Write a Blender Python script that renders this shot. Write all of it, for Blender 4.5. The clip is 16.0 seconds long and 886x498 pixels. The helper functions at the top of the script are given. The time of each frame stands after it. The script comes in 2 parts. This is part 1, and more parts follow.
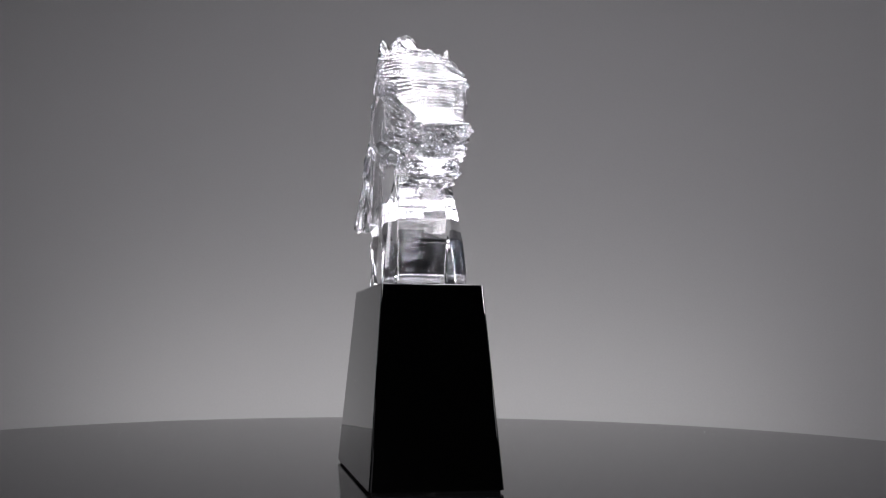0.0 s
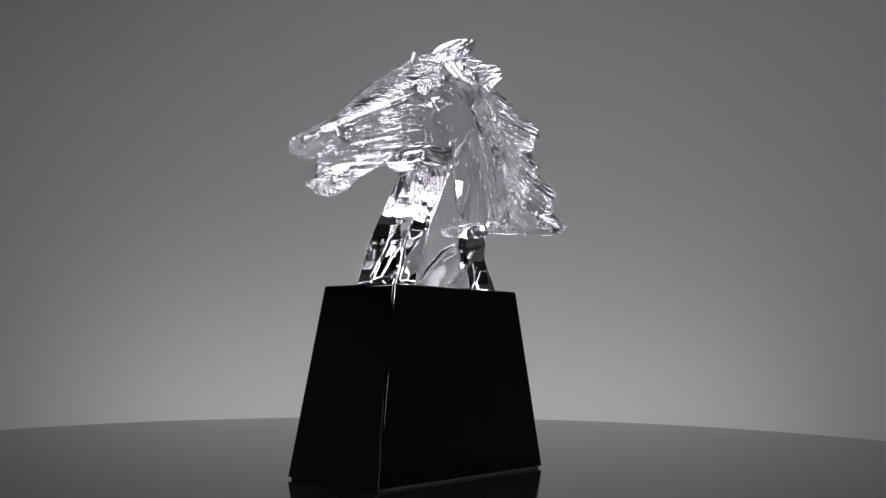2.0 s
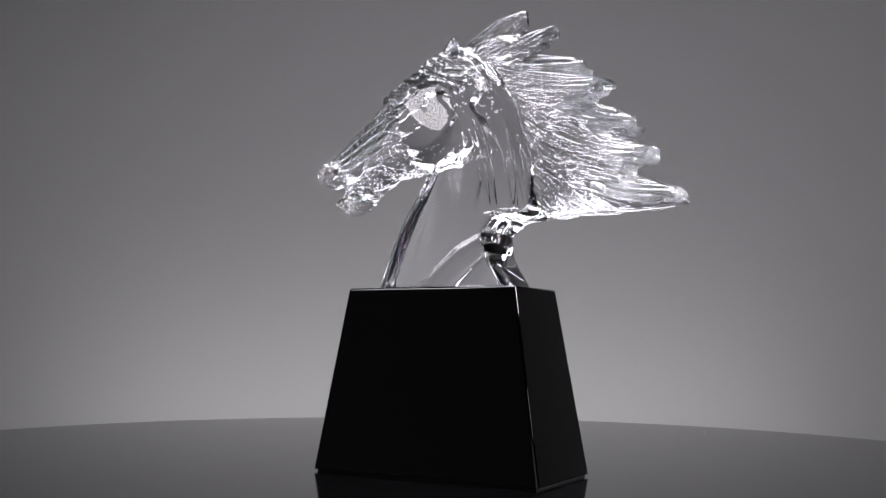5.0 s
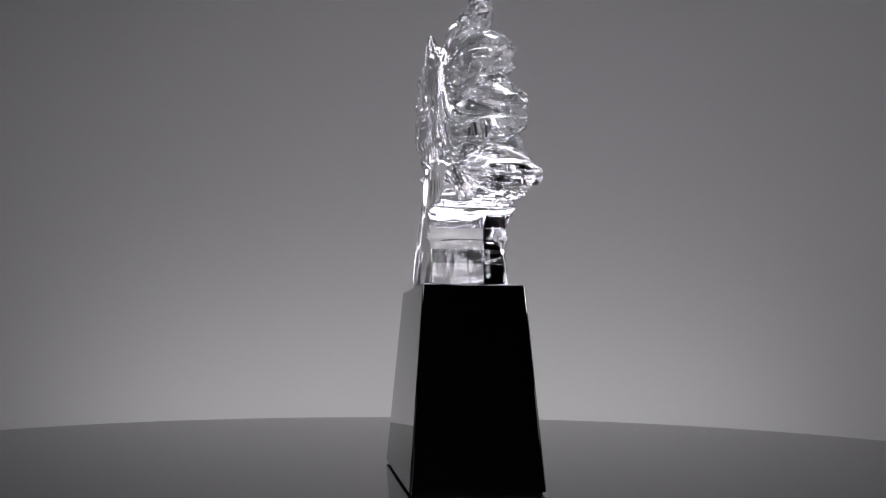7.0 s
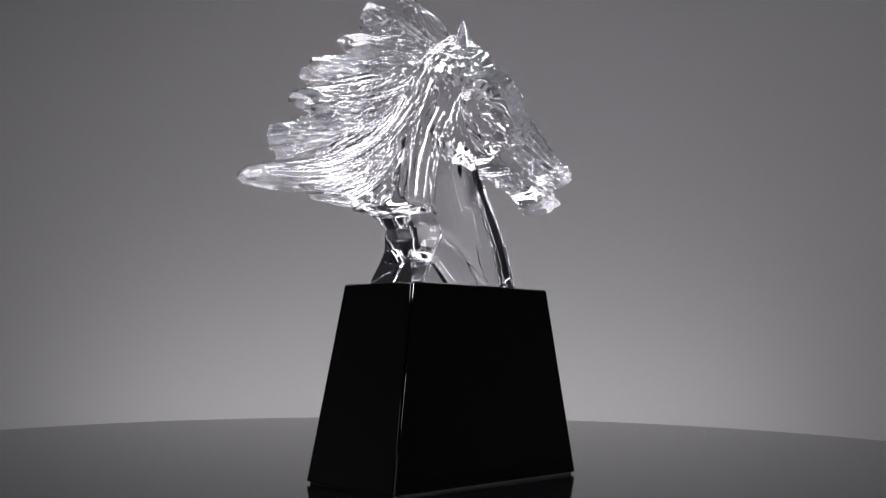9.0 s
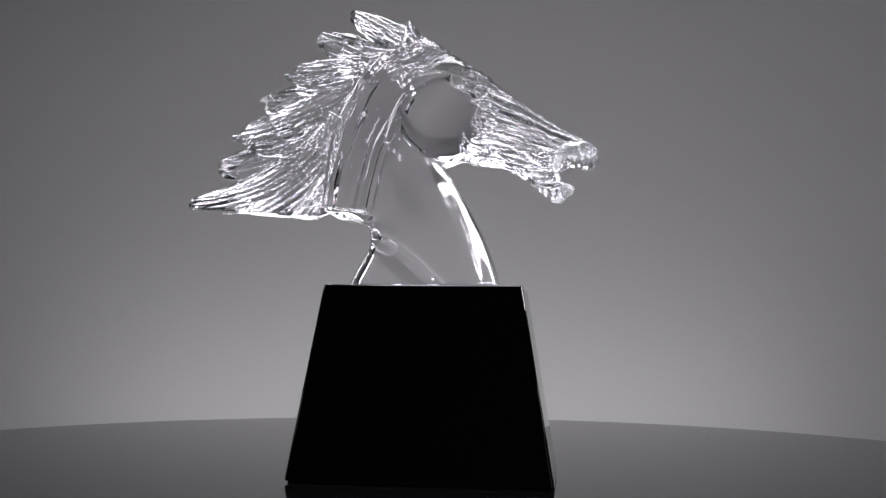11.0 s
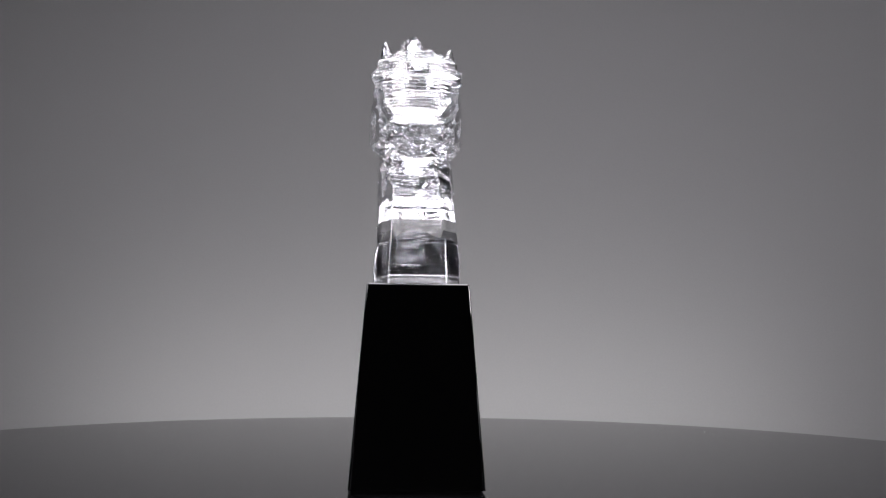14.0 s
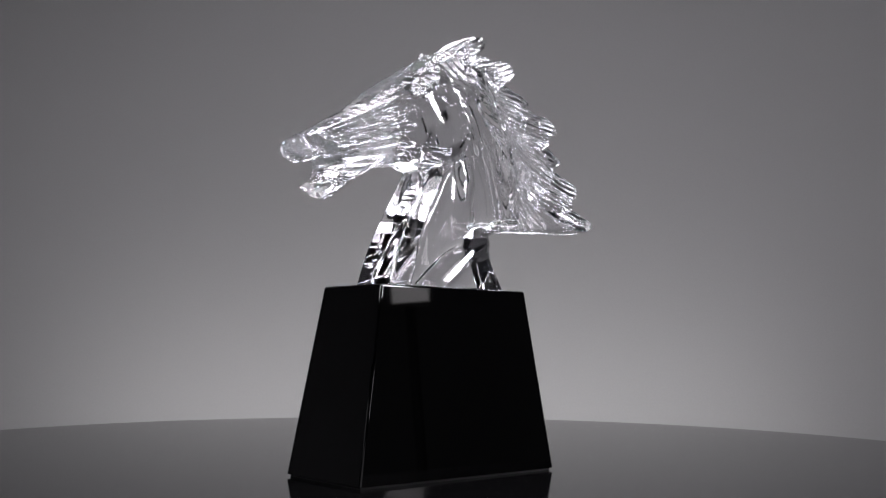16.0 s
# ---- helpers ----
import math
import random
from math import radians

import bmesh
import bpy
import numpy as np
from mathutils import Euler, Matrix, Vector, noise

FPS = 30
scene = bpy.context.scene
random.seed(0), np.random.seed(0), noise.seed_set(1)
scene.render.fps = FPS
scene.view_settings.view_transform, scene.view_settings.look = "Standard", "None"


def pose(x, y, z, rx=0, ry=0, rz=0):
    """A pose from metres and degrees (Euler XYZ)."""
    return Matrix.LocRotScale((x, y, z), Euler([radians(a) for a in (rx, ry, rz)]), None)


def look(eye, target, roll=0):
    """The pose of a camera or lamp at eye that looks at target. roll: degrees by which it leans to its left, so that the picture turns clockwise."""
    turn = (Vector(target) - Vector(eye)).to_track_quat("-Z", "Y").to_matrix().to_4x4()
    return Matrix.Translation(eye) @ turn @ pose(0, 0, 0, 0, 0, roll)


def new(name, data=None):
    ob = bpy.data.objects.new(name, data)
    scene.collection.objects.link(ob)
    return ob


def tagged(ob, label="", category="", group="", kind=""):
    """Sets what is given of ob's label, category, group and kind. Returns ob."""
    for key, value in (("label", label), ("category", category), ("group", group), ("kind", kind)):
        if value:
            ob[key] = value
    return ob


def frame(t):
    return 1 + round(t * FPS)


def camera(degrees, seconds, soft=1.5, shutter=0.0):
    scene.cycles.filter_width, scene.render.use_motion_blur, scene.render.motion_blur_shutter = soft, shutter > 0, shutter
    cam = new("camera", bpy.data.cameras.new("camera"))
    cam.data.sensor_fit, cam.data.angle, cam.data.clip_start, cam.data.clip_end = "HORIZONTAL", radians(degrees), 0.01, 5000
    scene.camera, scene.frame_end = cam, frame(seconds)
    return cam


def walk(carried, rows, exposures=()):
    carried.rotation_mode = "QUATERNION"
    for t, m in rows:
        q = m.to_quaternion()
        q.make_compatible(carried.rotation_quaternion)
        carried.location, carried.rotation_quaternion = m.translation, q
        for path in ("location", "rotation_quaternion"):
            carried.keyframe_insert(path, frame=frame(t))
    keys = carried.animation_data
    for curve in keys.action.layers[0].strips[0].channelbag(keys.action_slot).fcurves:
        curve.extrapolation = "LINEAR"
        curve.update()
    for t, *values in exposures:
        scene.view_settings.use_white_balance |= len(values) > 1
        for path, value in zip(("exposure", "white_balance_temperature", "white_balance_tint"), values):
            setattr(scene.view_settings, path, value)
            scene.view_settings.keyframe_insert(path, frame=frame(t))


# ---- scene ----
cam = camera(47.26, 16.0, soft=1.2)
EYE = Vector((0.0, -0.6856, 0.0904))
AIM = EYE + Vector((math.sin(radians(0.321)) * math.cos(radians(5.115)), math.cos(radians(0.321)) * math.cos(radians(5.115)), math.sin(radians(5.115))))
walk(cam, [(0.0, look(EYE, AIM, 0.643)), (16.0, look(EYE, AIM, 0.643))])

# ---- light ----
world = bpy.data.worlds.new("studio_dark")
scene.world = world
world.use_nodes = True
world.node_tree.nodes["Background"].inputs[0].default_value = (0.5, 0.5, 0.55, 1)
world.node_tree.nodes["Background"].inputs[1].default_value = 0.004
scene.view_settings.exposure = 0.0
GLOW_POWER, KEY_GLOW, TOP_GLOW, FILL_GLOW = 15.3, 61.0, 10.0, 8.2


# ---- materials ----
def material(name):
    mat = bpy.data.materials.new(name)
    mat.use_nodes = True
    return mat, mat.node_tree.nodes, mat.node_tree.links, mat.node_tree.nodes["Principled BSDF"]


def plain(name, colour, rough=0.5, metal=0.0, grain=0.0, scale=40.0, spread=0.15, rough_spread=0.1):
    """A surface with mottling at two scales and a fine relief."""
    mat, nodes, links, bsdf = material(name)
    coord = nodes.new("ShaderNodeTexCoord")
    big, fine = nodes.new("ShaderNodeTexNoise"), nodes.new("ShaderNodeTexNoise")
    big.inputs["Scale"].default_value, fine.inputs["Scale"].default_value = scale * 0.1, scale * 4
    big.inputs["Detail"].default_value, fine.inputs["Detail"].default_value = 4, 3
    mix = nodes.new("ShaderNodeMix")
    mix.data_type = "RGBA"
    mix.inputs[6].default_value = (*[c * (1 - spread) for c in colour], 1)
    mix.inputs[7].default_value = (*[min(1, c * (1 + spread)) for c in colour], 1)
    links.new(coord.outputs["Object"], big.inputs["Vector"])
    links.new(coord.outputs["Object"], fine.inputs["Vector"])
    links.new(big.outputs["Fac"], mix.inputs[0])
    links.new(mix.outputs[2], bsdf.inputs["Base Color"])
    span = nodes.new("ShaderNodeMapRange")
    span.inputs[3].default_value, span.inputs[4].default_value = rough * (1 - rough_spread), rough * (1 + rough_spread)
    links.new(fine.outputs["Fac"], span.inputs[0])
    links.new(span.outputs[0], bsdf.inputs["Roughness"])
    bsdf.inputs["Metallic"].default_value = metal
    if grain:
        bump = nodes.new("ShaderNodeBump")
        bump.inputs["Strength"].default_value, bump.inputs["Distance"].default_value = grain, 0.001
        links.new(fine.outputs["Fac"], bump.inputs["Height"])
        links.new(bump.outputs[0], bsdf.inputs["Normal"])
    return mat


def glow(name, colour, strength):
    mat, nodes, links, bsdf = material(name)
    bsdf.inputs["Base Color"].default_value = (0.8, 0.8, 0.8, 1)
    bsdf.inputs["Emission Color"].default_value = (*colour, 1)
    bsdf.inputs["Emission Strength"].default_value = strength
    return mat


def crystal_glass():
    mat, nodes, links, bsdf = material("clear_crystal")
    bsdf.inputs["Base Color"].default_value = (0.972, 0.972, 1.0, 1)
    bsdf.inputs["Roughness"].default_value = 0.0
    bsdf.inputs["IOR"].default_value = 1.52
    bsdf.inputs["Transmission Weight"].default_value = 1.0
    return mat


M_CRYSTAL = crystal_glass()
M_BLACK = plain("black_crystal", (0.0002, 0.0002, 0.00022), rough=0.03, scale=30, spread=0.2, rough_spread=0.3)
M_TABLE = plain("black_acrylic", (0.0015, 0.0015, 0.0016), rough=0.09, scale=20, spread=0.2, rough_spread=0.25)
M_FELT = plain("black_felt", (0.004, 0.004, 0.004), rough=0.95, grain=0.6, scale=300)
M_WALL = plain("grey_paper", (0.069, 0.0683, 0.0682), rough=0.9, grain=0.1, scale=60, spread=0.02)
M_DARK = plain("black_cloth", (0.012, 0.012, 0.013), rough=0.95, grain=0.3, scale=80)
M_SIDE = plain("grey_cloth", (0.09, 0.09, 0.093), rough=0.95, grain=0.3, scale=80)
M_FLOOR = plain("dark_studio_floor", (0.03, 0.03, 0.032), rough=0.7, grain=0.2, scale=30)
M_METAL = plain("black_metal", (0.02, 0.02, 0.02), rough=0.4, metal=0.8, scale=50)
M_KEY = glow("softbox_diffuser", (0.955, 0.925, 1.0), KEY_GLOW)
# diffuser of the added fill box on the left
M_FILL_BOX = glow("fill_diffuser", (0.955, 0.925, 1.0), FILL_GLOW)
M_SPILL = glow("spill_panel", (0.965, 0.945, 1.0), 5.0)
M_PANEL = glow("panel_diffuser", (1.0, 0.95, 0.97), 1.2)
M_TOP = glow("overhead_diffuser", (0.955, 0.925, 1.0), TOP_GLOW)


# ---- building blocks ----
def part(name, bm, mat, parent=None, label="", smooth=False):
    mesh = bpy.data.meshes.new(name)
    bm.to_mesh(mesh)
    bm.free()
    if smooth:
        mesh.shade_smooth()
    mesh.materials.append(mat)
    ob = new(name, mesh)
    if parent is not None:
        ob.parent = parent
    if label:
        ob["label"] = label
    return ob


def add_box(bm, x0, x1, y0, y1, z0, z1, bevel=0.0, segments=2):
    made = bmesh.ops.create_cube(bm, size=1, matrix=Matrix.LocRotScale(((x0 + x1) / 2, (y0 + y1) / 2, (z0 + z1) / 2), None, (x1 - x0, y1 - y0, z1 - z0)))
    if bevel:
        edges = list({e for v in made["verts"] for e in v.link_edges})
        bmesh.ops.bevel(bm, geom=edges, offset=bevel, segments=segments, affect="EDGES", profile=0.5)


def box(*args, **kw):
    bm = bmesh.new()
    add_box(bm, *args, **kw)
    return bm


def lathe(profile, steps=96):
    """A solid turned round the z axis from (radius, height) pairs."""
    bm = bmesh.new()
    rings = [[bm.verts.new((r * math.cos(2 * math.pi * i / steps), r * math.sin(2 * math.pi * i / steps), z)) for i in range(steps)] for r, z in profile]
    for low, high in zip(rings, rings[1:]):
        for i in range(steps):
            bm.faces.new((low[i], low[(i + 1) % steps], high[(i + 1) % steps], high[i]))
    bm.faces.new(rings[0][::-1])
    bm.faces.new(rings[-1])
    return bm


# ---- the room ----
FLOOR_Z = -0.78
tagged(part("floor", box(-3.2, 3.2, -3.2, 2.2, FLOOR_Z - 0.1, FLOOR_Z), M_FLOOR), "dark studio floor under the turntable", "floor", kind="structure")
tagged(part("wall_north", box(-3.2, 3.2, 1.7, 1.8, FLOOR_Z, 2.4), M_WALL), "smooth grey paper studio backdrop wall", "wall", kind="structure")
tagged(part("wall_south", box(-3.2, 3.2, -3.3, -3.2, FLOOR_Z, 2.4), M_DARK), "black cloth covered studio wall", "wall", kind="structure")
tagged(part("wall_east", box(3.2, 3.3, -3.2, 1.7, FLOOR_Z, 2.4), M_SIDE), "grey cloth covered studio wall", "wall", kind="structure")
tagged(part("wall_west", box(-3.3, -3.2, -3.2, 1.7, FLOOR_Z, 2.4), M_SIDE), "grey cloth covered studio wall", "wall", kind="structure")
tagged(part("ceiling", box(-3.2, 3.2, -3.2, 1.7, 2.4, 2.5), M_DARK), "black studio ceiling", "ceiling", kind="structure")


# ---- turntable ----
def make_turntable():
    stand = tagged(new("turntable_pedestal"), "black drum pedestal under the round turntable", "pedestal")
    stand.location = (0, 0, FLOOR_Z)
    part("foot_plate", lathe([(0.30, 0), (0.30, 0.018), (0.294, 0.024)]), M_METAL, stand)
    part("column", lathe([(0.09, 0.024), (0.09, -FLOOR_Z - 0.07), (0.16, -FLOOR_Z - 0.05), (0.16, -FLOOR_Z - 0.0185)]), M_METAL, stand)
    top = tagged(new("turntable"), "round glossy black turntable top with a thin rim", "turntable")
    part("disc", lathe([(0.500, -0.006), (0.5085, -0.0055), (0.5095, -0.0045), (0.5095, -0.0015), (0.5088, -0.0005), (0.507, 0.0)], 256), M_TABLE, top)
    part("rim_band", lathe([(0.495, -0.018), (0.504, -0.0175), (0.505, -0.0165), (0.505, -0.0062), (0.499, -0.006)], 256), M_METAL, top)
    return top


turntable = make_turntable()


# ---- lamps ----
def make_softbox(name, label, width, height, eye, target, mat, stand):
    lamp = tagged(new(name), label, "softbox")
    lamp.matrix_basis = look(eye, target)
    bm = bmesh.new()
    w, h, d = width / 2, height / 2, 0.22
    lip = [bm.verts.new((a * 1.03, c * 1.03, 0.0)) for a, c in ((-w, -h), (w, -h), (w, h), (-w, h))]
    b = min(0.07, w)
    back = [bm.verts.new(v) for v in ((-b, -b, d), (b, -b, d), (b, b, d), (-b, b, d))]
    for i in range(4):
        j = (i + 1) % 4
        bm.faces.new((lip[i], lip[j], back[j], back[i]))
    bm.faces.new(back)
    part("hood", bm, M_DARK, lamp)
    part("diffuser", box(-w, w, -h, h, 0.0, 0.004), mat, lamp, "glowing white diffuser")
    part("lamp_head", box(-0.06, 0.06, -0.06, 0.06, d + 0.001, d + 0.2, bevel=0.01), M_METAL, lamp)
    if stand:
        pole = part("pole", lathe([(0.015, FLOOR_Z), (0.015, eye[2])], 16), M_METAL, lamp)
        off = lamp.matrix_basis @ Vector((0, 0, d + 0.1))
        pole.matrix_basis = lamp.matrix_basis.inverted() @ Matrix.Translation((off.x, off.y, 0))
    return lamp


def spill_panel(lamp, x, y, width, height, mat):
    part("spill_panel", box(x - width / 2, x + width / 2, y - height / 2, y + height / 2, 0.0, 0.004), mat, lamp, "dim white panel under the softbox")
    part("panel_clip", box(x - 0.012, x + 0.012, y + height / 2 - 0.004, y + height / 2 + 0.02, 0.004, 0.008), M_METAL, lamp)


KEY_AT = Vector((1.93, -0.81, 1.34))
key = make_softbox("softbox", "rectangular white softbox on a black stand", 0.56, 1.15, KEY_AT, (0.0, -0.1, 0.2), M_KEY, True)
spill_panel(key, -0.05, -0.615, 0.105, 0.05, M_SPILL)
# fill box added on the left to whiten dark crystal; no known lamp there
fill_box = make_softbox("softbox", "square white fill softbox added to brighten the crystal, on a tall black stand", 1.2, 1.1, Vector((-1.75, -0.6, 1.5)), (0.0, 0.0, 0.2), M_FILL_BOX, True)
panel_light = make_softbox("panel_light", "small dim panel light on a black stand", 0.09, 0.15, Vector((1.75, -0.35, 0.455)), (0.0, -0.02, 0.35), M_PANEL, True)
overhead = make_softbox("overhead_softbox", "long white strip softbox hung under the ceiling", 0.9, 1.6, Vector((0, 0.05, 1.3)), (0, 0.05, 0.2), M_TOP, False)
for sx, sy in ((-0.05, -0.05), (0.05, -0.05), (0.05, 0.05), (-0.05, 0.05)):
    part("hanger", box(sx - 0.006, sx + 0.006, sy - 0.006, sy + 0.006, 0.42, 1.1), M_METAL, overhead)

# unseen bench, added so the glass refracts black instead of the lit lower wall
bench = tagged(new("blocker_bench"), "unseen low black bench added behind the turntable to hide the lower backdrop", "bench")
bench.location = (0, 1.27, FLOOR_Z)
part("bench_top", box(-1.3, 1.3, -0.38, 0.4, 0.47, 0.5, bevel=0.004), M_DARK, bench)
for bx in (-1.2, 1.2):
    part("end_panel", box(bx - 0.015, bx + 0.015, -0.35, 0.37, 0.0, 0.47), M_DARK, bench)
part("front_panel", box(-1.18, 1.18, -0.35, -0.33, 0.02, 0.469), M_DARK, bench)

backlight = new("backdrop_light", bpy.data.lights.new("backdrop_light", "AREA"))
backlight.data.shape, backlight.data.size, backlight.data.size_y = "RECTANGLE", 1.6, 0.12
backlight.data.energy, backlight.data.color = GLOW_POWER, (1.0, 0.985, 1.0)
backlight.matrix_basis = look((-0.01, 1.27, -0.185), (-0.01, 1.78, 0.09))


# ---- crystal horse head, sculpted as a field in millimetres ----
def smin(a, b, k):
    h = np.clip(0.5 + 0.5 * (b - a) / k, 0, 1)
    return b + (a - b) * h - k * h * (1 - h)


def smax(a, b, k):
    return -smin(-a, -b, k)


def step(a, b, x):
    t = np.clip((x - a) / (b - a), 0, 1)
    return t * t * (3 - 2 * t)


def strip(x, z, chain):
    """Distance to a bent tapering limb: chain of (x, z, radius). Also the way along it (0 to 1) and the offset to its left."""
    best = along = side = None
    n = len(chain) - 1
    for i, ((x0, z0, r0), (x1, z1, r1)) in enumerate(zip(chain, chain[1:])):
        dx, dz = x1 - x0, z1 - z0
        t = np.clip(((x - x0) * dx + (z - z0) * dz) / (dx * dx + dz * dz), 0, 1)
        px, pz = x - x0 - t * dx, z - z0 - t * dz
        dist = np.sqrt(px * px + pz * pz)
        d, s = dist - (r0 + t * (r1 - r0)), np.sign(dx * pz - dz * px) * dist
        if best is None:
            best, along, side = d, t / n, s
        else:
            near = d < best
            best, along, side = np.where(near, d, best), np.where(near, (t + i) / n, along), np.where(near, s, side)
    return best, along, side


def bend(root, mid, tip, n=6):
    """Points on a bow from root over mid to tip, each (x, z)."""
    out = []
    for i in range(n + 1):
        t = i / n
        out.append(tuple((1 - t) ** 2 * a + 2 * t * (1 - t) * b + t * t * c for a, b, c in zip(root, mid, tip)))
    return out


def ridge(x, z, chain, width):
    d, along, side = strip(x, z, [(a, b, 0) for a, b in chain])
    return np.exp(-(d / width) ** 2) * step(0, 0.12, along) * step(1, 0.85, along)


# locks of the mane: root, bow, tip in the plane of the profile, sideways lean of the tip, width, half thickness
LOCKS = [
    ((8, 158), (24, 168), (52, 184), 5, 10, 6),
    ((18, 155), (46, 155), (75, 169), -1, 11, 10),
    ((27, 149), (62, 143), (94, 144), 7, 11, 12),
    ((36, 141), (78, 124), (114, 127), -7, 12, 13),
    ((43, 132), (86, 107), (128, 103), 7, 13, 13),
    ((50, 122), (92, 84), (142, 81), -3, 13, 15),
    ((58, 108), (94, 58), (157, 55), 4, 13, 19),
    ((64, 98), (76, 62), (118, 46), 6, 12, 16),
    ((62, 84), (72, 58), (92, 43), 2, 11, 15),
    ((14, 156), (32, 159), (51, 167), -7, 9, 8),
    ((33, 142), (62, 136), (86, 134), 10, 10, 10),
    ((41, 132), (72, 118), (105, 117), -10, 12, 10),
    ((48, 122), (78, 98), (118, 94), 12, 12, 10),
    ((54, 112), (76, 80), (130, 70), -11, 13, 10),
]
STEP = 0.5
LOW, HIGH = np.array((-119.0, -36.0, -2.0)), np.array((164.0, 36.0, 193.0))


def horse_field():
    axes = [np.arange(a, b, STEP, dtype=np.float32) for a, b in zip(LOW, HIGH)]
    x, z = np.meshgrid(axes[0], axes[2], indexing="ij")
    # outline of head, jaw and neck
    head, _, _ = strip(x, z, [(6, 138, 25), (-20, 121, 24), (-42, 107, 22.5), (-66, 99, 15.5), (-88, 91.5, 11), (-104, 85, 8.5)])
    cheek = np.sqrt((x + 7) ** 2 + (z - 108) ** 2) - 26
    jaw, _, _ = strip(x, z, [(-30, 92, 9), (-52, 87.5, 7.5), (-70, 75, 7.5), (-84, 63, 7.5)])
    lip, _, _ = strip(x, z, [(-86, 62, 6.5), (-91, 64, 5)])
    fold = np.sqrt((x + 83) ** 2 + (z - 76) ** 2) - 9.5
    skull = smin(smin(smin(head, cheek, 8), smin(jaw, lip, 3), 5), fold, 3)
    gap, _, _ = strip(x, z, [(-116, 64, 8.0), (-104, 68.5, 6.4), (-97, 70.8, 4.8), (-91, 73.5, 3.6)])
    skull = smax(smax(skull, -gap, 2), -0.96 * x - 0.28 * z - 83.5, 1.5)
    front = np.interp(z, [-5, 0, 14, 28, 40, 52, 66, 76, 112], [-48.8, -47, -42.8, -38, -32.5, -26.3, -18.3, -12.8, 6])
    back = np.interp(z, [-5, 0, 5, 14, 23, 30, 37, 44, 52, 90, 130], [54, 51, 48.5, 43, 38.6, 37, 37, 46, 60, 62, 46])
    neck = smax(smax(front - x, x - back, 2), z - 140, 10) * 0.93
    crest, _, _ = strip(x, z, [(8, 150, 17), (28, 138, 16), (44, 112, 17), (52, 82, 18), (56, 58, 14)])
    floor_line = 44 + 0.06 * (x - 46)
    crest = smax(crest, floor_line - z, 2)
    torso = smin(neck, crest, 6)

    # half thickness of head and torso, with the carving on it
    chest = (27.4 - 0.8 * step(0, 30, z) - 2.6 * step(16, 84, z) - 3 * step(125, 170, z)).astype(np.float32)
    chest = chest - 5 * step(60, 71, x) * step(40, 60, z)
    hollow, _, _ = strip(x, z, [(-6, 2, 0), (8, 14, 0), (20, 24, 0), (38, 33, 0)])
    under = step(0, 12, (x + 4) * 0.62 - (z - 2) * 0.80)
    chest = chest - 1.6 * under * step(46, 36, z) - 1.2 * step(8, 48, x) * step(44, 34, z) + 1.3 * np.exp(-(hollow / 2.6) ** 2) * step(46, 36, z)
    for line, high, wide in (([(28, 112), (38, 92), (43, 70), (48, 44)], 1.3, 1.2), ([(24, 108), (33, 90), (38, 70), (43, 46)], 1.0, 1.2), ([(16, 120), (22, 104), (26, 92)], 1.6, 2.5),
                             ([(34, 118), (46, 96), (54, 72), (58, 46)], -0.5, 2.0), ([(-16, 60), (-27, 34), (-36, 2)], 0.7, 1.5)):
        chest = chest + high * ridge(x, z, line, wide)
    d_muscle, a_muscle, s_muscle = strip(x, z, [(8, 100, 0), (14, 74, 0), (6, 40, 0)])
    chest = chest + 2.2 * step(-12, 0, s_muscle) * step(9, 1, s_muscle) * step(0, 0.45, a_muscle) * step(1, 0.6, a_muscle)
    chest = chest + 2 * np.exp(-((z - floor_line - 2) / 2.0) ** 2) * step(34, 44, x) * step(84, 68, x)
    d_crest, a_crest, s_crest = strip(x, z, [(17, 166, 0), (45, 134, 0), (55, 110, 0), (62, 84, 0), (69, 50, 0)])
    chest = chest + 0.8 * np.cos(s_crest * 0.8 + 0.6 * np.sin(a_crest * 7)) * step(6, 2.5, d_crest)

    along = ((x - 6) * -0.816 + (z - 150) * -0.578)
    face = np.interp(along, [-20, 10, 40, 70, 100, 130], [19, 23.5, 22.5, 18.5, 12.8, 10.2]).astype(np.float32)
    r = np.sqrt((x + 7) ** 2 + (z - 108) ** 2)
    turn = np.arctan2(z - 110, x + 7)
    arc = step(-2.3, -1.7, turn) * step(1.0, 0.5, turn)
    face = face + 3.4 * step(-40, -10, x) * step(152, 108, z) * (1 - (1 - step(30, 23, r)) * arc) + 3.4 * (1 - (1 - step(31, 22, r)) * arc) + arc * (1.3 * np.exp(-((r - 24) / 1.7) ** 2) - 2.4 * np.exp(-((r - 29.5) / 2.4) ** 2))
    face = face + 1.8 * np.exp(-((x + 13) / 24) ** 2 - ((z - 108) / 15) ** 2)
    fan = np.arctan2(z - 62 - 0.02 * (x + 160), x + 168)
    edge = -38 + 4.5 * np.sin(z * 0.55) + 2 * np.sin(z * 1.3)
    mask = step(3, -4, x - edge) * step(-98, -84, x) * step(2, -3, skull + 2)
    face = face + mask * (0.5 + 0.5 * np.sin(fan * 62) + 1.9 * (np.abs(np.sin(fan * 68 + 0.06 * np.sin(x * 0.2))) - 0.6))
    face = face + 2.0 * np.exp(-((x - edge) / 2.4) ** 2) * step(82, 92, z) * step(130, 120, z)
    # brow, eye and forelock
    face = face + 4.2 * ridge(x, z, [(-46, 129), (-34, 136), (-20, 142), (-4, 144)], 4.0)
    socket = np.sqrt(((x + 29) / 1.5) ** 2 + (z - 133) ** 2)
    ball = np.sqrt((x + 29) ** 2 + (z - 133) ** 2)
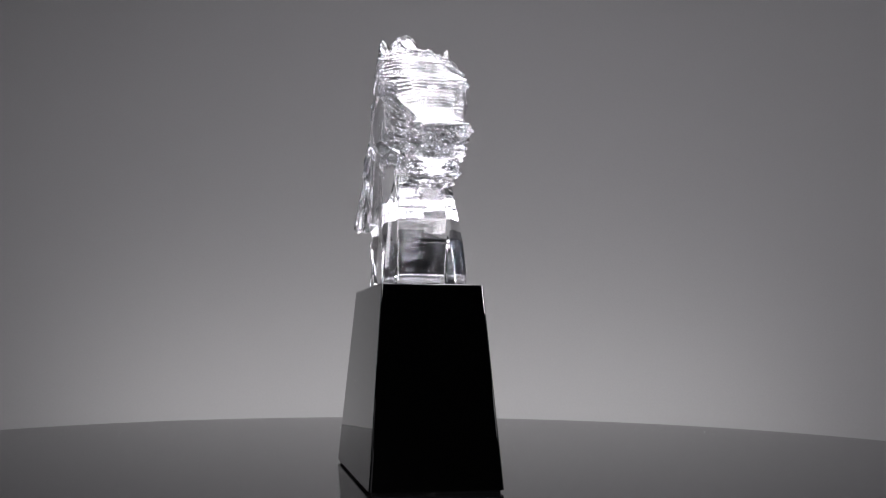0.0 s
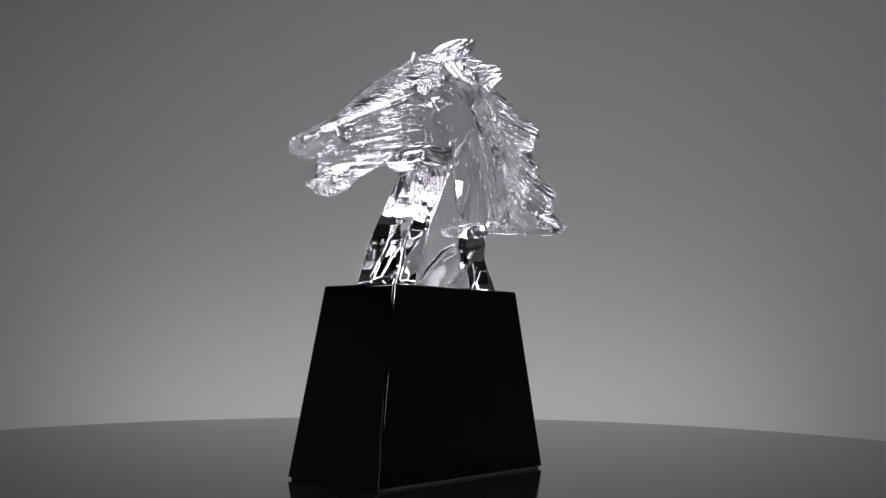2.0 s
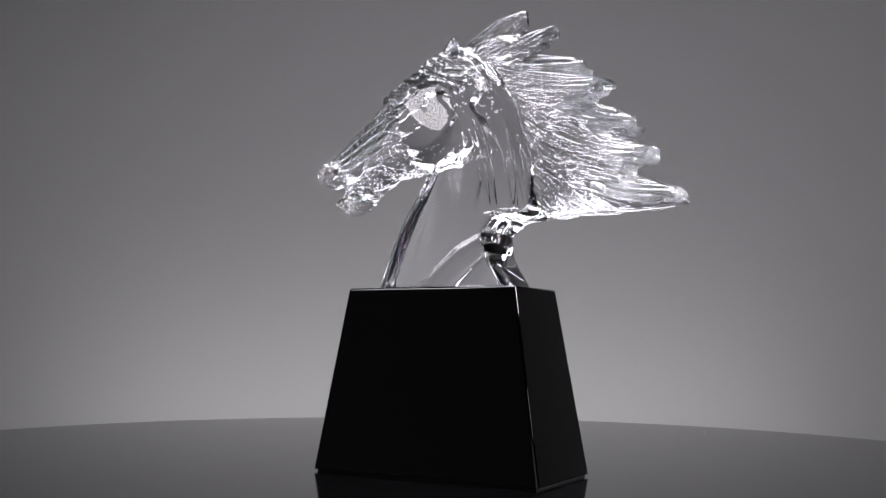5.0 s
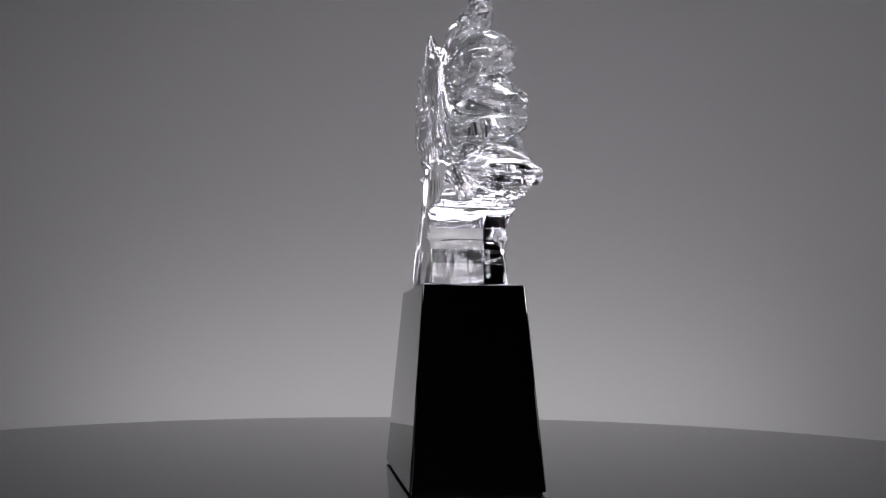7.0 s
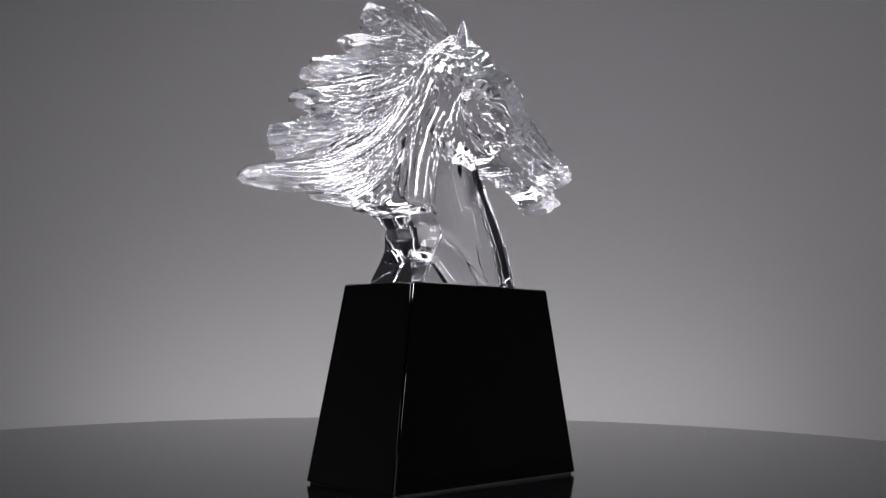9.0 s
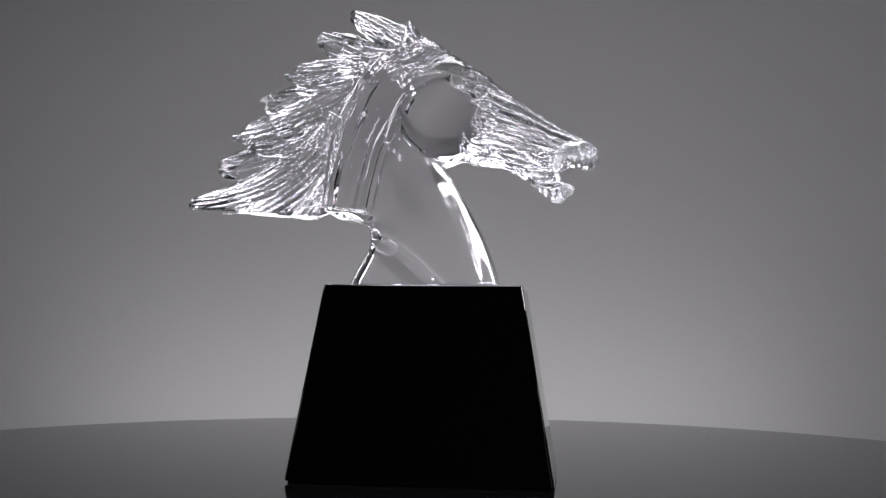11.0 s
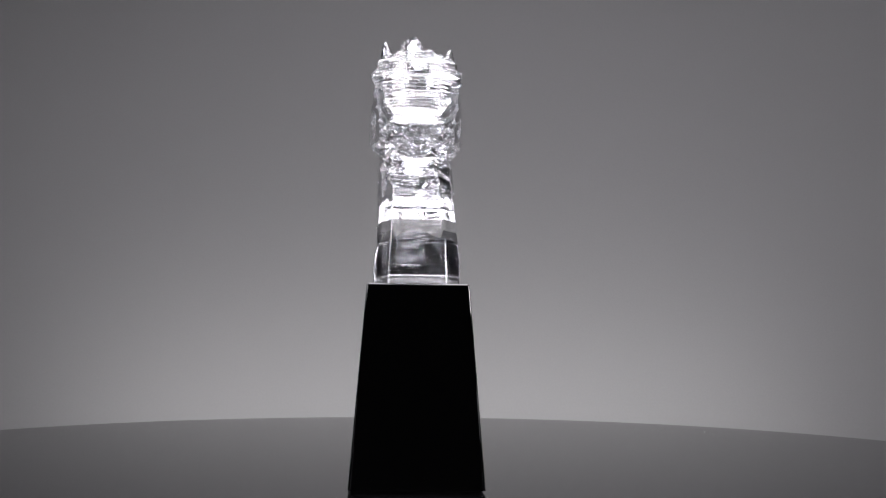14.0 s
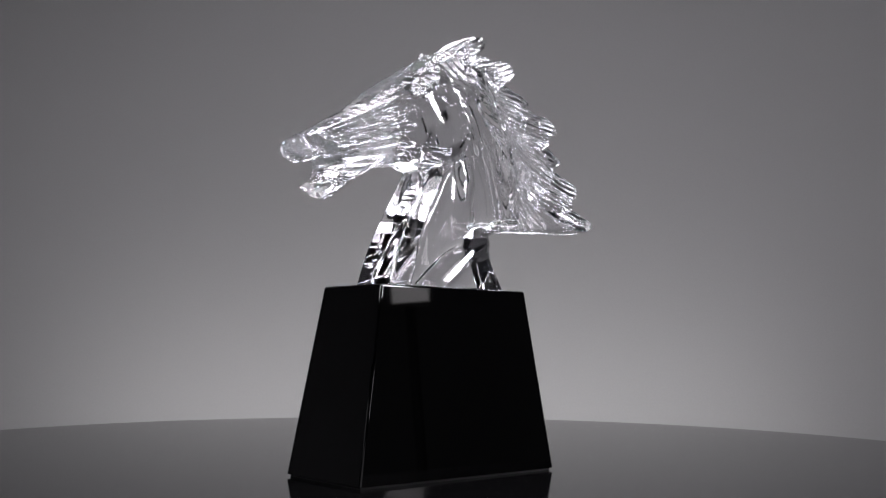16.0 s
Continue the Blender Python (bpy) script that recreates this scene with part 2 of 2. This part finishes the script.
    eye = -3.6 * np.exp(-(socket / 5.5) ** 2) + np.sqrt(np.maximum(0, 4.4 ** 2 - ball ** 2)) * 0.9 + 0.8 * np.exp(-((socket - 7.5) / 1.0) ** 2)
    face = face + 0.45 * ridge(x, z, [(-40, 128), (-27, 129.5), (-12, 135)], 2.0) + 1.2 * ridge(x, z, [(-10, 141), (4, 140), (17, 133)], 2.2)
    face = face + 0.7 * np.sin(x * 0.12 + z * 0.08 + 0.5) + 0.5 * np.sin(z * 0.15 - x * 0.06)
    lock_mask = step(-22, -8, x) * step(140, 147, z + 0.15 * x)
    face = face + lock_mask * (0.6 + 1.2 * np.sin((z + 0.45 * x) * 0.95 + 1.6 * np.sin(x * 0.2)))
    # nostril, lips and teeth
    chin = step(80, 71, z) * step(-58, -76, x)
    face = face - 2.4 * chin
    nose = np.sqrt((x + 104) ** 2 / 1.4 + (z - 87) ** 2)
    face = face - 6.0 * step(4.0, 2.2, nose) + 2.4 * np.exp(-((nose - 5.2) / 1.3) ** 2)
    curl = np.sqrt((x + 95) ** 2 + (z - 76) ** 2)
    side = step(-103, -96, x)
    face = face + side * (4.2 * np.exp(-((curl - 13.2) / 2.0) ** 2) - 3.6 * step(11.5, 8.5, curl) + 1.5 * np.exp(-((curl - 6.0) / 1.2) ** 2))
    face = face + 0.9 * step(-92, -86, x) * step(66, 60, z) * np.sin(x * 1.3)
    face = face + 0.5 * np.sin(x * 0.9 + z * 0.7) * np.sin(z * 0.8) * step(-84, -94, x)

    vx, vz = x[:, None, :], z[:, None, :]
    y = axes[1][None, :, None]

    swing = (1.2 * step(30, -10, x) + 2.6 * step(-30, -112, x)) * step(60, 80, z - 0.2 * x) + 2.4 * chin

    def solid(outline, half, leg, k, extra=None):
        """Outline raised to the half thickness, its edge cut off over leg in the plane and 9 sideways."""
        a, b = outline[:, None, :], np.abs(y - swing[:, None, :]) - half[:, None, :]
        if extra is not None:
            b = b - np.where(y > 0, extra[:, None, :], 0)
        return smax(smax(a, b, k), (a * 9 + b * leg + 9 * leg) / np.sqrt(81 + leg * leg), k)

    bevel = np.where(y > 0, 12.0, 8.5) * (1 - 0.8 * step(4, 30, x))[:, None, :]
    field = smin(solid(skull, face, (3.6 + 9.4 * step(104, 88, z - 0.4 * (x + 14)) * step(-62, -50, x))[:, None, :], 1.8, eye), solid(torso, chest, bevel, 1.5), 2.5)
    # knobs of the brow, and the hammered texture of muzzle and forelock
    for sign in (-1, 1):
        knob = (np.sqrt(((vx + 31) / 11) ** 2 + ((y - 1 - sign * 21) / 6.0) ** 2 + ((vz - 130.5) / 6.0) ** 2) - 1) * 6.0
        field = smin(field, knob, 3.0)
    rough = np.sin(vx * 0.62 + 1.3 * np.sin(y * 0.33)) * np.sin(y * 0.38 + 1.1 * np.sin(vz * 0.41)) * np.sin(vz * 0.66 + 1.2 * np.sin(vx * 0.37))
    rough = rough + 0.5 * np.sin(vx * 1.3 + y * 0.5) * np.sin(y * 0.62 + vz * 0.6) * np.sin(vz * 1.4 - vx * 0.4)
    where = 0.4 * step(-88, -100, x) + 0.7 * step(140, 150, z + 0.5 * x) * step(30, 18, x)
    bands = 1.0 * np.sin(along * 0.95)[:, None, :] * np.cos(y * 0.13) + 0.25 * np.sin(along * 2.1 + 1.0)[:, None, :]
    field = field + bands * (step(-8, -3, (z - 91) * 0.83 - (x + 111) * 0.557) * step(7, 3, skull) * step(-100, -80, x) * step(176, 164, z - 0.3 * x))[:, None, :]
    edge = step(-8, -3, (z - 91) * 0.83 - (x + 111) * 0.557) * step(9, 3, skull) * step(-64, -50, x) * step(150, 130, z - 0.3 * x)
    where = where + 0.65 * edge + 0.3 * step(-6, -3, skull) * step(4, 1, skull) * step(104, 98, z) * step(-70, -62, x) * step(14, 6, x)
    field = field + rough * where[:, None, :] * (0.6 + 0.4 * step(15, 9, np.abs(y)))

    crown = step(150, 156, z + 0.55 * x) * step(48, 36, x) * step(-16, -6, x)
    field = field + (0.9 * np.abs(np.sin(y * 0.42 + 0.9 * np.sin(vx * 0.11) + 0.02 * vz)) + 0.35 * np.sin(y * 1.3 + 0.25 * vx)) * crown[:, None, :]

    # carved pocket of the eye
    px, pz = (vx + 26) * 0.89 + (vz - 134.5) * 0.45, (vz - 134.5) * 0.89 - (vx + 26) * 0.45
    rim = (np.sqrt((px / 13) ** 2 + (pz / 7.0) ** 2) - 1) * 7.0
    slope = 28.5 - (pz + 7.0) * 1.1 + 0.35 * np.sin(px * 0.8 + 0.8 * np.sin(pz)) * np.sin(pz * 0.7 + 0.5) + y
    field = smax(field, -smax(rim, slope * 0.65, 0.8), 0.6)

    # a local piece of the volume
    def within(x0, x1, z0, z1):
        i0, i1 = np.searchsorted(axes[0], (x0, x1))
        k0, k1 = np.searchsorted(axes[2], (z0, z1))
        return slice(max(0, i0), i1), slice(max(0, k0), k1)

    for n, (root, mid, tip, lean, wide, thick) in enumerate(LOCKS):
        pts = bend(root, mid, tip, 7)
        radii = [wide * w for w in (0.8, 0.95, 1.05, 1.1, 1.08, 0.98, 0.82, 0.52)]
        chain = [(a, b, rr) for (a, b), rr in zip(pts, radii)]
        xs, zs = [p[0] for p in pts], [p[1] for p in pts]
        si, sk = within(min(xs) - 20, max(xs) + 20, min(zs) - 20, max(zs) + 20)
        lx, lz = x[si, sk], z[si, sk]
        d, s, u = strip(lx, lz, chain)
        radius = np.interp(s, np.linspace(0, 1, 8), radii).astype(np.float32)
        centre = lean * step(0.05, 0.9, s) + (0.5 if lean > 0 else -0.5) * 6 * (1 - s) + (0.45 if n % 2 else -0.45) * u * step(0.3, 0.8, s)
        half = thick * np.interp(s, [0, 0.5, 0.85, 1], [1.15, 1.15, 1.02, 0.85]).astype(np.float32)
        half = half + 1.75 * (np.abs(np.sin(u * 0.85 + n * 1.7 + 0.7 * np.sin(s * 4 + n))) - 0.6) * step(1.4, 0.8, s) + 0.35 * np.sin(u * 2.3 + n + 3 * s) * step(1.0, 0.6, s) + 0.4 * np.sin(s * 21 + 1.7 * n + 0.5 * u) * step(0.3, 0.6, s)
        a = np.maximum(np.sqrt(np.maximum((d + radius), 0) ** 2), 0)
        power = (2.5 - 0.6 * step(0.35, 0.85, s))[:, None, :]
        q = ((a / radius)[:, None, :] ** power + np.abs((y - centre[:, None, :]) / half[:, None, :]) ** power) ** (1 / power)
        body = (q - 1) * (0.72 * np.minimum(radius, half))[:, None, :]
        if n != 6:
            away = np.hypot(tip[0] - mid[0], tip[1] - mid[1])
            past = ((lx - tip[0]) * (tip[0] - mid[0]) + (lz - tip[1]) * (tip[1] - mid[1])) / away - 0.5 * wide
            tilt = (0.4 if n % 3 else -0.4) * u[:, None, :]
            off = y - centre[:, None, :] - (3 if n % 2 else -3)
            body = smax(body, smax(0.75 * past[:, None, :] + 0.55 * off + tilt, 0.75 * past[:, None, :] - 0.6 * off - 0.6 * tilt, 0.1), 0.2)
        body = smax(body, (floor_line[si, sk] - lz)[:, None, :], 1.5)
        field[si, :, sk] = smin(field[si, :, sk], body, 1.2)

    for sign in (-1, 1):
        si, sk = within(-4, 30, 150, 190)
        lx, lz = vx[si, :, sk], vz[si, :, sk]
        top = 171 + 2 * sign
        t = np.clip((lz - 153) / (top - 153), 0, 1)
        rad = 8.6 * (1 - t) ** 0.75 + 1.0
        dist = np.sqrt(((lx - 8 - 4 * t) / 1.15) ** 2 + ((y - sign * (19.5 + 3.5 * t)) / 0.8) ** 2 + np.maximum(0, lz - top) ** 2 + np.maximum(0, 153 - lz) ** 2) - rad
        cup = np.sqrt(((lx - 5 - 4 * t) / 1.1) ** 2 + (y - sign * (22.5 + 3.5 * t)) ** 2) - rad * 0.6
        field[si, :, sk] = smin(field[si, :, sk], smax(dist, -cup, 1.0) * 0.8, 2.0)

    field = np.maximum(field, -vz + 0.15)
    return np.ascontiguousarray(field, dtype=np.float32)


def surface(f):
    """Quads over the zero level of a field (surface nets)."""
    inside = f < 0
    nx, ny, nz = f.shape
    count = np.zeros((nx - 1, ny - 1, nz - 1), np.int8)
    corners = [(a, b, c) for a in (0, 1) for b in (0, 1) for c in (0, 1)]
    for a, b, c in corners:
        count += inside[a:nx - 1 + a, b:ny - 1 + b, c:nz - 1 + c]
    i, j, k = np.nonzero((count > 0) & (count < 8))
    index = np.full(count.shape, -1, np.int32)
    index[i, j, k] = np.arange(len(i))
    total, hits = np.zeros((len(i), 3)), np.zeros(len(i))
    for axis in range(3):
        for a in (0, 1):
            for b in (0, 1):
                p = [0, 0, 0]
                p[(axis + 1) % 3], p[(axis + 2) % 3] = a, b
                q = list(p)
                q[axis] = 1
                va = f[i + p[0], j + p[1], k + p[2]].astype(float)
                vb = f[i + q[0], j + q[1], k + q[2]].astype(float)
                cross = (va < 0) != (vb < 0)
                t = np.where(cross, va / np.where(cross, va - vb, 1), 0)
                for c in range(3):
                    total[:, c] += np.where(cross, p[c] + (t if c == axis else 0), 0)
                hits += cross
    verts = np.stack([i, j, k], 1) + total / hits[:, None]
    quads = []
    for axis in range(3):
        b, c = (axis + 1) % 3, (axis + 2) % 3
        lo, hi = [slice(None)] * 3, [slice(None)] * 3
        lo[axis], hi[axis] = slice(0, -1), slice(1, None)
        one, two = inside[tuple(lo)], inside[tuple(hi)]
        e = np.stack(np.nonzero(one != two), 1)
        e = e[(e[:, b] > 0) & (e[:, c] > 0) & (e[:, b] < f.shape[b] - 1) & (e[:, c] < f.shape[c] - 1)]
        def cell(db, dc):
            m = e.copy()
            m[:, b] += db
            m[:, c] += dc
            return index[m[:, 0], m[:, 1], m[:, 2]]
        ring = np.stack([cell(-1, -1), cell(0, -1), cell(0, 0), cell(-1, 0)], 1)
        flip = ~one[e[:, 0], e[:, 1], e[:, 2]]
        ring[flip] = ring[flip][:, ::-1]
        quads.append(ring)
    return verts, np.concatenate(quads)


def relax(verts, quads, rounds=5):
    """Smooth out the steps of the grid without shrinking."""
    ends = np.concatenate([quads[:, [a, (a + 1) % 4]] for a in range(4)])
    n = len(verts)
    deg = np.bincount(ends[:, 0], minlength=n) + np.bincount(ends[:, 1], minlength=n)
    for r in range(rounds * 2):
        mean = np.zeros_like(verts)
        for c in range(3):
            mean[:, c] = np.bincount(ends[:, 0], verts[ends[:, 1], c], n) + np.bincount(ends[:, 1], verts[ends[:, 0], c], n)
        mean /= deg[:, None]
        verts = verts + (0.5 if r % 2 == 0 else -0.53) * (mean - verts)
    return verts


def sample(f, p):
    """The field between its grid points."""
    p = np.clip(p, 0, np.array(f.shape) - 1.001)
    c = p.astype(np.int32)
    w = p - c
    flat, (_, ny, nz) = f.ravel(), f.shape
    at = (c[:, 0] * ny + c[:, 1]) * nz + c[:, 2]
    out = np.zeros(len(p))
    for a in (0, 1):
        for b in (0, 1):
            for e in (0, 1):
                out += flat[at + (a * ny + b) * nz + e] * (w[:, 0] if a else 1 - w[:, 0]) * (w[:, 1] if b else 1 - w[:, 1]) * (w[:, 2] if e else 1 - w[:, 2])
    return out


def settle(f, verts, rounds=3):
    """Bring the vertices onto the zero level itself, so that flat glass is flat."""
    for _ in range(rounds):
        slope = np.stack([(sample(f, verts + d) - sample(f, verts - d)) for d in np.eye(3) * 0.6], 1) / 1.2
        move = -sample(f, verts)[:, None] * slope / np.maximum((slope ** 2).sum(1), 1e-4)[:, None]
        verts = verts + np.clip(move, -0.4, 0.4)
    return verts


def make_horse(parent):
    field = horse_field()
    verts, quads = surface(field)
    verts = (LOW + settle(field, relax(verts, quads, 3)) * STEP) * 0.001
    mesh = bpy.data.meshes.new("horse_head")
    mesh.vertices.add(len(verts))
    mesh.vertices.foreach_set("co", verts.astype(np.float32).ravel())
    mesh.loops.add(quads.size)
    mesh.loops.foreach_set("vertex_index", quads.astype(np.int32).ravel())
    mesh.polygons.add(len(quads))
    mesh.polygons.foreach_set("loop_start", np.arange(0, quads.size, 4, dtype=np.int32))
    mesh.update(calc_edges=True)
    mesh.validate()
    mesh.shade_smooth()
    mesh.materials.append(M_CRYSTAL)
    ob = new("horse_head", mesh)
    ob.parent = parent
    ob.location = (0, 0, BASE_H)
    ob["label"] = "clear carved crystal horse head with a flowing mane"
    return ob


# ---- trophy ----
BASE_H = 0.125
OFF_X, OFF_Y = 0.00335, 0.0147


def make_base(parent):
    bm = bmesh.new()
    low, high = 0.0018, BASE_H
    rows = [[bm.verts.new((sx * a, sy * b, h)) for sx, sy in ((-1, -1), (1, -1), (1, 1), (-1, 1))] for a, b, h in ((0.08394, 0.04064, low), (0.06349, 0.03185, high))]
    for i in range(4):
        j = (i + 1) % 4
        bm.faces.new((rows[0][i], rows[0][j], rows[1][j], rows[1][i]))
    bm.faces.new(rows[0][::-1])
    bm.faces.new(rows[1])
    low = min(v.co.z for v in bm.verts)
    bmesh.ops.bevel(bm, geom=[e for e in bm.edges if max(v.co.z for v in e.verts) > low + 0.01], offset=0.0015, segments=4, affect="EDGES", profile=0.5)
    for f in bm.faces:
        f.smooth = f.calc_area() < 0.001
    part("base", bm, M_BLACK, parent, "polished black crystal block tapering upwards")
    part("felt_pad", box(-0.082, 0.082, -0.0387, 0.0387, 0.0, 0.0018), M_FELT, parent, "thin black felt pad")


trophy = tagged(new("trophy"), "clear crystal horse head trophy on a tapered black base", "trophy")
make_base(trophy)
make_horse(trophy)


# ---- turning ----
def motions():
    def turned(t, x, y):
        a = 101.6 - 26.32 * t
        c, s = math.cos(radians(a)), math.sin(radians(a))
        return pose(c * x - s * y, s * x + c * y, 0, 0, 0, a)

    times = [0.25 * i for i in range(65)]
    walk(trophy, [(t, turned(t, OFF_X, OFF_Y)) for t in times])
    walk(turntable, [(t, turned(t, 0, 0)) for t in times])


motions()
